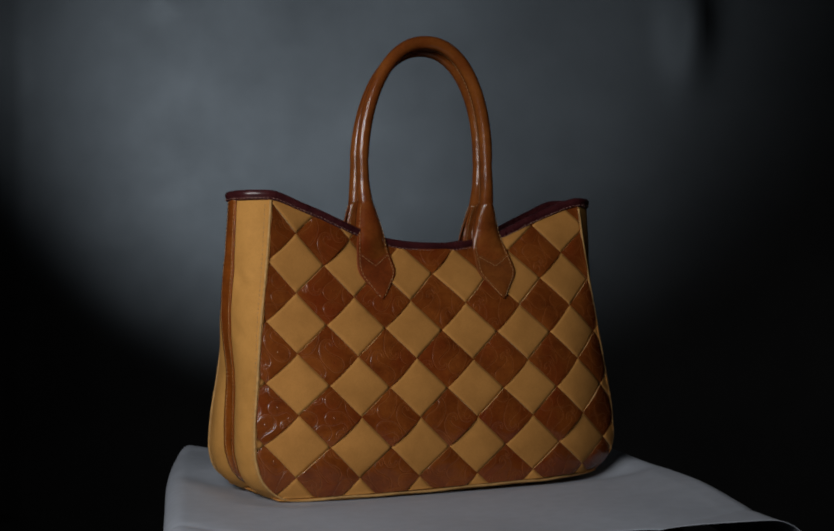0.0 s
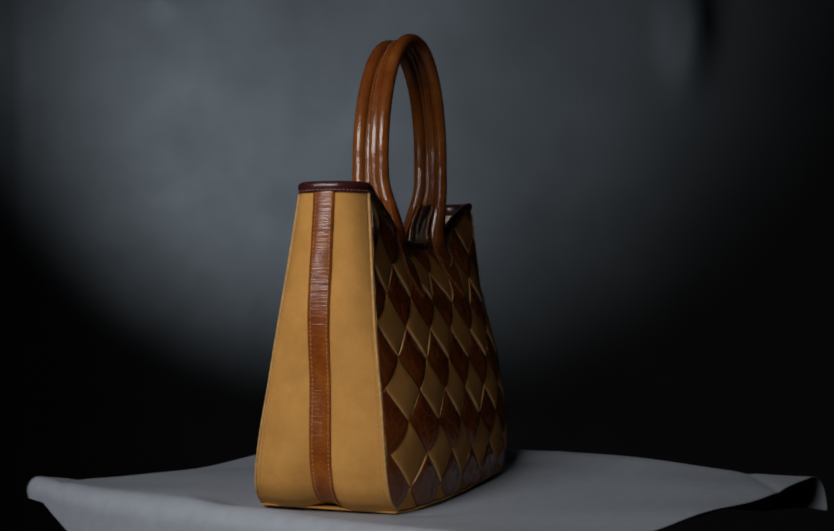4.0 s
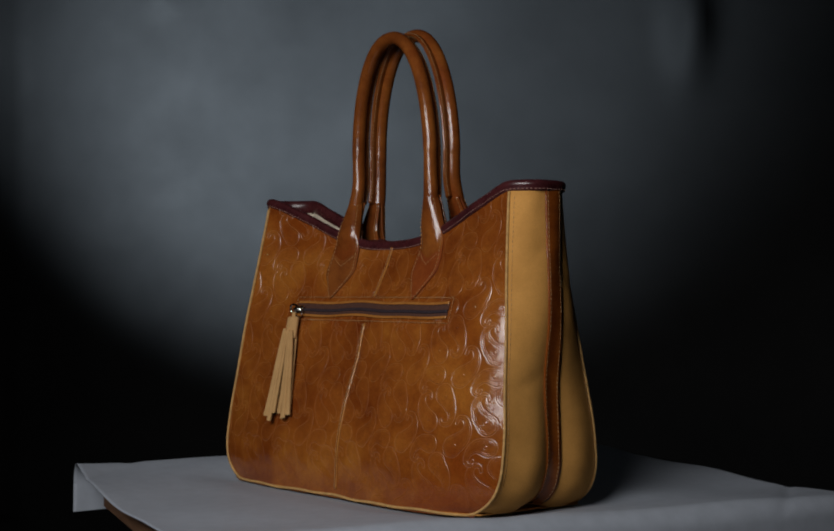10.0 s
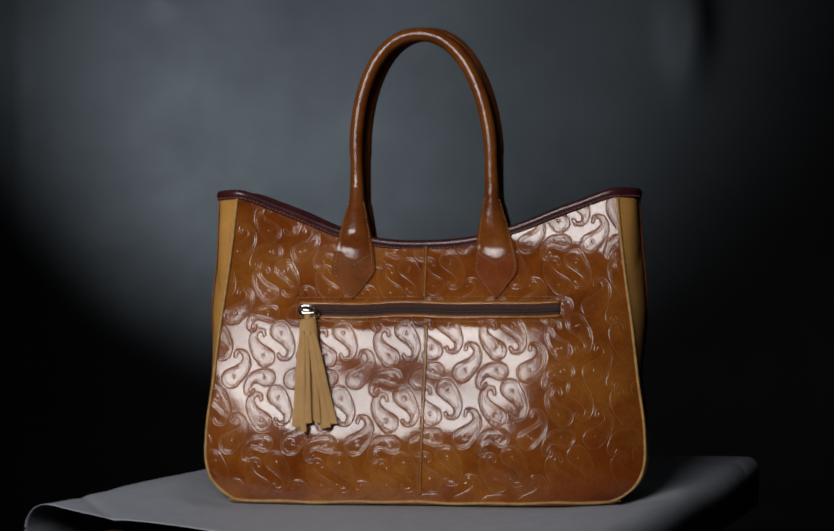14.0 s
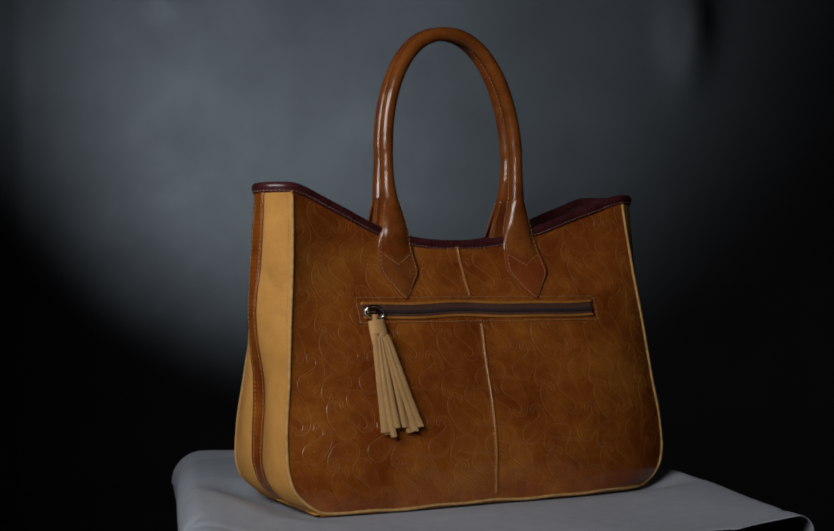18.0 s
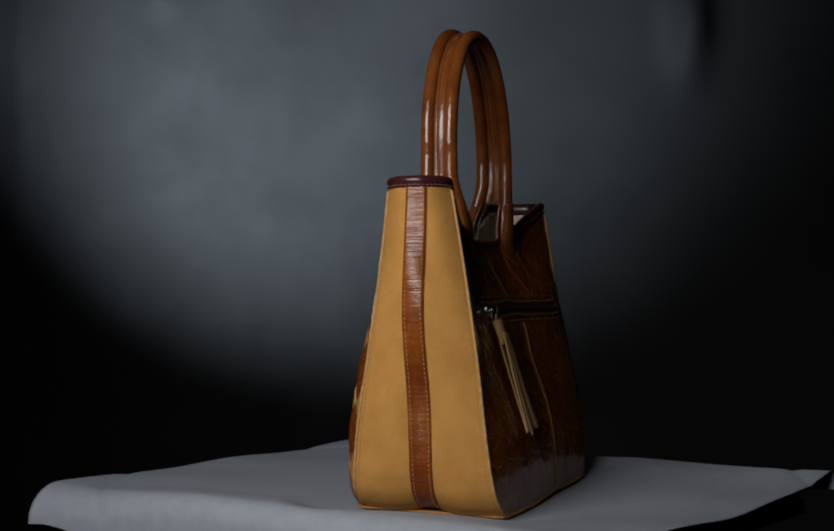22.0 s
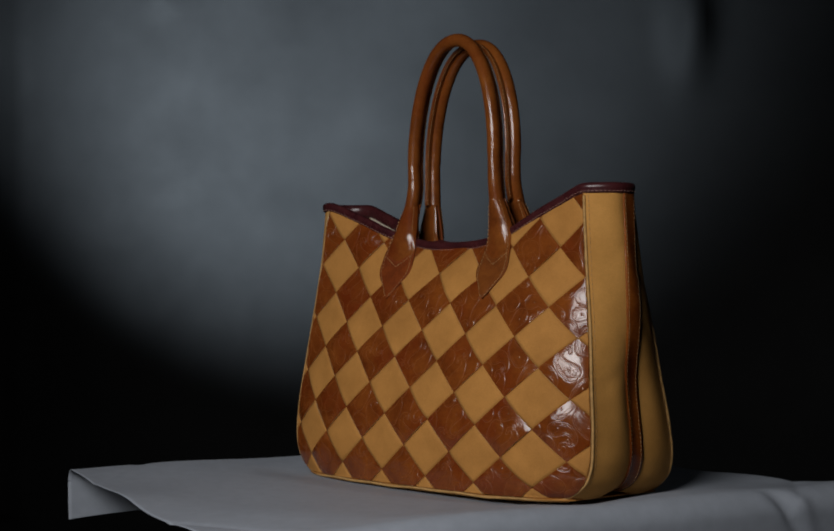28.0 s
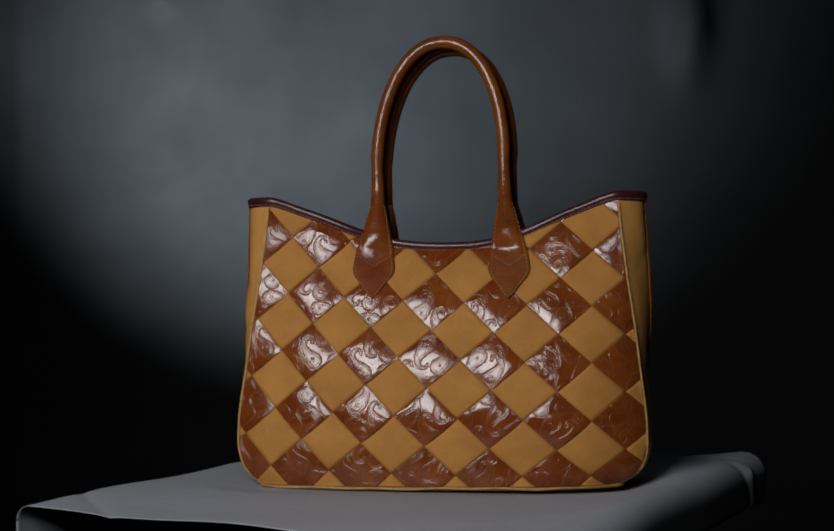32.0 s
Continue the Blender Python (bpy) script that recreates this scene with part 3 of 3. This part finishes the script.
        k = k * k * (3 - 2 * k)
        p = np.stack([xx, skin * (1 - k) + free * k, zz], -1)
        skin_mat, tone = (TAB_RED, "red-brown pointed leather tab") if side * leg < 0 and side > 0 or side * leg > 0 and side < 0 else (TAB_BROWN, "brown pointed leather tab")
        tab = sheet("tab", p, skin_mat, grip, tone, flip=side > 0, thick=0.0020, inward=(0, -side, 0))
        tab.data.materials.append(HANDLE)
        faces_z = (zz[:-1, :-1] + zz[1:, 1:]) / 2 - 0.2400 - 0.0095 * np.abs(uu[:-1, :-1] + uu[1:, 1:]) / 2
        index = np.zeros(len(tab.data.polygons), dtype=np.int32)
        index[:faces_z.size] = (faces_z > 0).ravel()
        tab.data.polygons.foreach_set("material_index", index)
        lift = np.array([0, side * 0.0003, 0])
        down = p[-2:1:-1, 2] * 0.8 + p[-2:1:-1, 3] * 0.2 + lift
        up = p[2:-1, 30] * 0.8 + p[2:-1, 29] * 0.2 + lift
        stitches("stitching", np.concatenate([down, up]), (0, side, 0), tab)
        vee = []
        for s, z in ((-1, 0.2445), (-0.5, 0.2390), (0, 0.2335), (0.5, 0.2390), (1, 0.2445)):
            row = int(np.argmin(np.abs(zz[:, 0] - z)))
            col = 16 + s * 12.4
            lo = int(col)
            vee.append(p[row, lo] * (1 - col + lo) + p[row, min(32, lo + 1)] * (col - lo) + lift)
        stitches("stitching", np.array(vee), (0, side, 0), tab)
        zz, uu = np.meshgrid(np.linspace(0.235, 0.304, 24), np.linspace(-1, 1, 9), indexing="ij")
        mid = np.array([spot(leg, z) for z in zz[:, 0]])
        w2 = 0.0165 - 0.0080 * np.clip((zz - 0.255) / 0.048, 0, 1) ** 1.2
        k = np.clip((zz - 0.258) / 0.045, 0, 1)
        k = k * k * (3 - 2 * k)
        yy = (face(mid[:, :1] + 0 * zz, np.minimum(zz, 0.275)) - side * 0.0062) * (1 - k) + (mid[:, 1:] - side * 0.0062) * k
        p = np.stack([mid[:, :1] + uu * w2, yy - side * 0.0012 * (1 - uu**2), zz], -1)
        flap = sheet("inner_tab", p, HANDLE, grip, "inner leather tab", flip=side < 0, thick=0.0018, inward=(0, side, 0))
        for col in (1, 7):
            stitches("stitching", p[:, col] + np.array([0, -side * 0.0004, 0]), (0, -side, 0), flap)


def rim_path(lift=0.0, drop=0.0, n=150):
    t = np.linspace(-1, 1, n)
    x = XC + t * 0.1885
    z = rim_z(x) - drop
    f = front_point(x, z, lift)
    v = np.linspace(-1, 1, 40)[1:-1]
    right = gusset_point(1, v, np.linspace(rim_z(x[-1]), rim_z(x[-1]), len(v)) - drop, lift)
    left = gusset_point(-1, -v, np.linspace(rim_z(x[0]), rim_z(x[0]), len(v)) - drop, lift)
    b = back_point(XC + (x[::-1] - XC) * 1.0235, z[::-1], lift)
    # the faces' rim lies a little lower than the ends
    dip = 0.0030 * np.clip((1 - np.abs(t)) / 0.16, 0, 1)
    f[:, 2] -= dip
    b[:, 2] -= dip[::-1] + 0.0015 * np.exp(-(((x[::-1] - 0.13) / 0.04) ** 2))
    p = np.concatenate([f, right, b, left])
    for _ in range(3):
        p = (np.roll(p, 1, 0) + 2 * p + np.roll(p, -1, 0)) / 4
    return p


def binding(bag):
    """The maroon strip folded over the rim."""
    p = rim_path()
    tang = np.roll(p, -1, 0) - np.roll(p, 1, 0)
    tang[:, 2] = 0
    tang /= np.linalg.norm(tang, axis=1)[:, None]
    out = np.stack([tang[:, 1], -tang[:, 0], np.zeros(len(p))], 1)
    section = [(0.0012, -0.0092), (0.0026, -0.0086), (0.0031, -0.0074), (0.0028, -0.0062), (0.0036, -0.0044), (0.0037, -0.0020), (0.0030, -0.0002), (0.0016, 0.0012), (-0.0004, 0.0016), (-0.0028, 0.0010), (-0.0046, -0.0010),
               (-0.0052, -0.0045), (-0.0050, -0.0090), (-0.0036, -0.0125)]
    rings = np.stack([p + out * o + np.array([0, 0, h]) for o, h in section], 1)
    m = len(section)
    faces = grid_faces(len(p), m)
    last = (len(p) - 1) * m
    faces += [[last + i, last + i + 1, i + 1, i] for i in range(m - 1)]
    edge = piece("rim_binding", mesh_of("rim_binding", rings.reshape(-1, 3), faces, MAROON), bag, "dark maroon glossy leather edge binding")
    loop = np.concatenate([p, p[:1]]) + np.array([0, 0, -0.0071])
    o2 = np.concatenate([out, out[:1]])
    line = loop + o2 * 0.0034
    pts, dirs = along(line, 0.0042)
    d2 = dirs.copy()
    d2[:, 2] = 0
    d2 /= np.linalg.norm(d2, axis=1)[:, None]
    stitches("stitching", line, np.stack([d2[:, 1], -d2[:, 0], np.zeros(len(d2))], 1), edge, THREAD_DARK)


def shell(bag):
    """Panels, side gussets, base and lining."""
    x, z, u, w = panel_grid(60, 44)
    sheet("front_panel", front_point(x, z, -0.0008), TAN, bag, "tan leather ground under the weave", thick=0.0015, inward=(0, 1, 0))
    # the zip face: stamped, polished hide in two halves
    x, z, u, w = panel_grid(1160, 810, half=half_back)
    fade = np.clip((1 - np.abs(u)) / 0.03, 0, 1) * (0.45 + 0.55 * np.clip((w - 0.03) / 0.18, 0, 1))
    shift = np.where(x > 0.003, 0.021, 0.0)
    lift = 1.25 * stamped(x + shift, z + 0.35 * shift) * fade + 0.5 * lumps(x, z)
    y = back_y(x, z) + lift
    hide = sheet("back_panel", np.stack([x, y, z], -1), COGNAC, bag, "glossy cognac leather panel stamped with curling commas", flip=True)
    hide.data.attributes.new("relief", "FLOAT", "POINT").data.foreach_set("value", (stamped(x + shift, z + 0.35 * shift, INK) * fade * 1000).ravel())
    zs = np.linspace(0.006, 0.255, 90)
    seam_x = np.full_like(zs, 0.003) - 0.004 * np.sin((zs - 0.05) * 9) * (zs < 0.18)
    for low, high in ((0.006, 0.176), (0.201, 0.255)):
        q = (zs >= low) & (zs <= high)
        line = back_point(seam_x[q], zs[q], 0.0006)
        ridge = tube("centre_seam", line, (0.0013, 0.0010), SEAM, bag, "raised centre seam", sides=6)
        stitches("stitching", line + np.array([0.0022, 0.0006, 0]), (0, 1, 0), ridge, step=0.0036)
    for side in (-1, 1):
        vv, ww = np.meshgrid(np.linspace(-1, 1, 60), np.linspace(0, 1, 120))
        zz = -0.001 + ww * (rim_z(side * 0.19) - 0.001)
        p = gusset_point(side, vv, zz)
        p[..., 0] += side * gusset_folds(side, vv, zz)
        g = sheet("side_gusset", p, TAN_SIDE, bag, "matt tan leather side panel", flip=side < 0, thick=0.0015, inward=(-side, 0, 0))
        half_depth = (edge_back(zz) - edge_front(zz)) / 2
        mid = (edge_back(zz) + edge_front(zz)) / 2
        off = curve([(0, 0.001), (0.18, 0.0015), (0.31, -0.0028)] if side < 0 else [(0, 0.004), (0.06, 0.0027), (0.18, -0.0027), (0.31, 0.0026)])(zz)
        us, ww2 = np.meshgrid(np.linspace(-1, 1, 9), np.linspace(0, 1, 120))
        hd = half_depth[:, :1]
        v2 = (us * 0.0104 + off[:, :1] - mid[:, :1]) / hd
        z2 = -0.0005 + ww2 * (rim_z(side * 0.19) - 0.003)
        s = gusset_point(side, v2, z2, 0.0017)
        s[..., 0] += side * gusset_folds(side, v2, z2)
        stripe = sheet("centre_stripe", s, STRIPE, g, "cognac leather stripe", flip=side < 0, thick=0.0012, inward=(-side, 0, 0))
        for k in (1, 7):
            line = s[:, k]
            stitches("stitching", line - np.array([side * 0.0001, 0, 0]), (side, 0, 0), stripe, THREAD_STRIPE, r=0.00042)
        for k in (-1, 1):
            zz1 = np.linspace(0.004, float(rim_z(side * 0.19)) - 0.012, 90)
            line = gusset_point(side, np.full_like(zz1, k * 0.94), zz1, 0.0002)
            stitches("stitching", line, (side, 0, 0), g, step=0.0046)
    # welts round both faces
    for point, half, sgn in ((front_point, half_x, -1), (back_point, half_back, 1)):
        zz = np.linspace(float(rim_z(0.19)) - 0.011, -0.0008, 70)
        xs = np.linspace(-1, 1, 90)[1:-1]
        left = point(XC - half(zz), zz)
        bottom = point(XC + xs * half(0.0), np.full_like(xs, -0.0008))
        right = point(XC + half(zz[::-1]), zz[::-1])
        p = np.concatenate([left, bottom, right])
        for _ in range(2):
            p[1:-1] = (p[:-2] + 2 * p[1:-1] + p[2:]) / 4
        p[:, 1] += sgn * 0.0004
        p[:, 2] += np.where(p[:, 2] < 0.02, 0.0005 * np.sin(p[:, 0] * 94 + 1) + 0.0004 * np.sin(p[:, 0] * 41), 0)
        tube("welt", p, (0.0014, 0.0014), PIPING, bag, "thin tan leather piping", sides=8)
    xs = np.linspace(-1, 1, 50)
    t = np.linspace(0, 1, 20)
    xx = XC + xs[None, :] * float(half_x(0.003)) * np.ones((20, 1))
    yy = front_y(xx, 0.003) * (1 - t[:, None]) + back_y(xx, 0.003) * t[:, None]
    sheet("base", np.stack([xx, yy, np.full_like(xx, -0.0012)], -1), TAN, bag, "tan leather base", flip=True, thick=0.0015, inward=(0, 0, 1))
    # lining
    x, z, u, w = panel_grid(40, 30, 0.006, -0.013)
    inner = XC + (x - XC) * 0.985
    sheet("lining", np.stack([inner, front_y(x, z) + 0.0045, z], -1), LINING, bag, "beige woven lining", flip=True)
    sheet("lining", np.stack([inner, back_y(x, z) - 0.0045, z], -1), LINING, bag, "beige woven lining")
    for side in (-1, 1):
        vv, ww = np.meshgrid(np.linspace(-0.95, 0.95, 20), np.linspace(0, 1, 30))
        p = gusset_point(side, vv, 0.006 + ww * (rim_z(side * 0.19) - 0.014), -0.004)
        sheet("lining", p, LINING, bag, "beige woven lining", flip=side > 0)


def zipper(bag):
    x0, x1 = -0.134, 0.130
    xs = np.linspace(x0, x1, 90)

    def strip(name, low, high, lift, material, label, thick=0.0012, rows=6, dome=0.0, parent=bag):
        xx, tt = np.meshgrid(xs, np.linspace(0, 1, rows))
        wob = 0.0007 * np.sin(xx * 38 + 1) + 0.0005 * np.sin(xx * 71)
        zz = low + (high - low) * tt + wob
        return sheet(name, back_point(xx, zz, lift + dome * np.sin(tt * np.pi)), material, parent, label, flip=True, thick=thick, inward=(0, -1, 0))

    tape = strip("zip_tape", 0.1815, 0.1953, 0.0011, TAPE, "dark brown zip tape")
    strip("zip_coil", 0.1858, 0.1888, 0.0018, TEETH, "dark zip coil", dome=0.0009, parent=tape)
    strip("zip_fold", 0.1940, 0.1968, 0.0019, SEAM, "folded leather lip", dome=0.0006, parent=tape)
    strip("zip_fold", 0.1802, 0.1828, 0.0016, SEAM, "folded leather lip", dome=0.0005, parent=tape)
    for path in ([(x, 0.2008) for x in np.linspace(x0 - 0.004, x1 + 0.004, 60)], [(x, 0.1765) for x in np.linspace(x0 - 0.004, x1 + 0.004, 60)],
                 [(x1 + 0.004, z) for z in np.linspace(0.1765, 0.2008, 8)], [(x0 - 0.004, z) for z in np.linspace(0.1765, 0.2008, 8)]):
        pts = np.array([back_point(x, z, 0.0009) for x, z in path])
        stitches("stitching", pts, (0, 1, 0), tape, step=0.0036)
    # slider and ring at the end of the coil
    at = Vector(back_point(0.1215, 0.1873, 0.0045))
    lean = math.degrees(math.atan2(0.012, 0.025))
    bm = bmesh.new()
    rounded_box(bm, (0.0155, 0.0046, 0.0092), Matrix.Translation(at + Vector((0, -0.0014, 0))) @ pose(0, 0, 0, 24), 0.0016, 3)
    rounded_box(bm, (0.0095, 0.0030, 0.0036), Matrix.Translation(at + Vector((0.001, 0.0024, 0.0010))) @ pose(0, 0, 0, 24), 0.0014, 3)
    slider = part("zip_slider", bm, NICKEL, bag, "polished nickel slider")
    a = np.linspace(0, 2 * np.pi, 32, endpoint=False)
    ring = np.stack([at.x - 0.0015 + 0.0098 * np.cos(a), at.y + 0.0042 + 0.0016 * np.sin(a), at.z - 0.0012 + 0.0066 * np.sin(a) + 0.0016 * np.cos(a)], 1)
    tube("ring", ring, (0.0013, 0.0013), NICKEL, slider, "oval nickel ring", sides=10, closed=True)


def tassel(bag):
    top = Vector((0.1205, 0, 0.1785))
    top.y = float(back_y(top.x, top.z)) + 0.0075
    foot = Vector((0.1095, 0, 0.0745))
    foot.y = float(back_y(foot.x, foot.z)) + 0.0065
    rnd = random.Random(7)
    t = np.linspace(0, 1, 10)
    path = np.array([top.lerp(foot, 0.22 * s) for s in t])
    head = tube("tassel", path, [(0.0086 + 0.0004 * math.sin(s * 3) + 0.0010 * s, 0.0046 - 0.0012 * s * s) for s in t], SUEDE, bag, "tan suede tassel", sides=16)
    loop = np.array([top + Vector((0.0005, -0.0005, 0.007 * s - 0.001)) for s in np.linspace(0, 1, 5)])
    tube("loop", loop, (0.0032, 0.0011), SUEDE, head, "tan suede loop", sides=8)
    count = 6
    for layer in (0, 1):
        for k in range(count - layer):
            s0 = (k + 0.5 * layer) / (count - 1) * 2 - 1
            end = s0 * 0.0195 + rnd.uniform(-0.0008, 0.0008)
            ln = 1.0 + rnd.uniform(-0.025, 0.02) + (0.03 if s0 > 0.6 else 0)
            fat = rnd.uniform(0.0028, 0.0044)
            rows = []
            for q in np.linspace(0, 1, 14):
                f = (0.13 + 0.02 * math.sin(k * 2.1)) + (ln - 0.13) * q
                c = top.lerp(foot, f)
                spread = s0 * 0.0058 * (1 - q) + end * q ** 0.9
                wide = fat * (0.55 + 0.45 * q)
                bend = 0.0013 * math.sin(q * 3.4 + k * 1.7 + layer) * q
                depth = (0.0016 if layer == 0 else -0.0012) + 0.0008 * math.sin(k * 2.3) * q
                rows.append([(c.x + spread + e * wide + bend, c.y + depth + 0.0004 * (1 - abs(e)) + (0.0036 * (1 - q) ** 1.5 if layer == 0 else -0.0005), c.z) for e in (-1, 0, 1)])
            strip = sheet("strand", np.array(rows), SUEDE, head, "", flip=False, thick=0.0013, inward=(0, -1, 0))
            strip.data.polygons.foreach_set("use_smooth", [False] * len(strip.data.polygons))


def handbag():
    bag = tagged(new("handbag"), "tan and cognac leather tote bag with woven front and two handles", "handbag")
    shell(bag)
    binding(bag)
    for side in (-1, 1):
        handle(bag, side)
    zipper(bag)
    tassel(bag)
    for j in range(-7, 7):
        for i in range(-7, 8):
            if (i + j) % 2 == 0:
                continue
            z = node(i, j)[1]
            x = node(i, j)[0]
            if z < -0.03 or z > 0.34 or abs(x) > 0.25:
                continue
            weave_tile(bag, i, j, j % 2 != 0)
    # the foot of the bag is not quite level
    done = set()
    for ob in bag.children_recursive:
        if ob.data is None or ob.data.name in done:
            continue
        done.add(ob.data.name)
        co = np.empty(len(ob.data.vertices) * 3, dtype=np.float32)
        ob.data.vertices.foreach_get("co", co)
        x, y, z = co[0::3].copy(), co[1::3], co[2::3].copy()
        front = np.clip((0.08 - y) / 0.15, 0, 1)
        co[2::3] += (front * (0.0014 + 0.0160 * x) + (1 - front) * (0.0006 - 0.0050 * x)) * (1 - np.clip(z / 0.035, 0, 1))
        ob.data.vertices.foreach_set("co", co)
    return bag


setting()
disc, board, paper = stand()
bag = handbag()


def motions():
    """The stand and all on it turn about one upright axis."""
    for ob in (disc, board, paper):
        walk(ob, [(t, pose(0, 0, 0, 0, 0, a)) for t, a in TURNS])
    walk(bag, [(t, pose(0, 0, 0, 0, 0, a) @ Matrix.Translation(AT)) for t, a in TURNS])


motions()
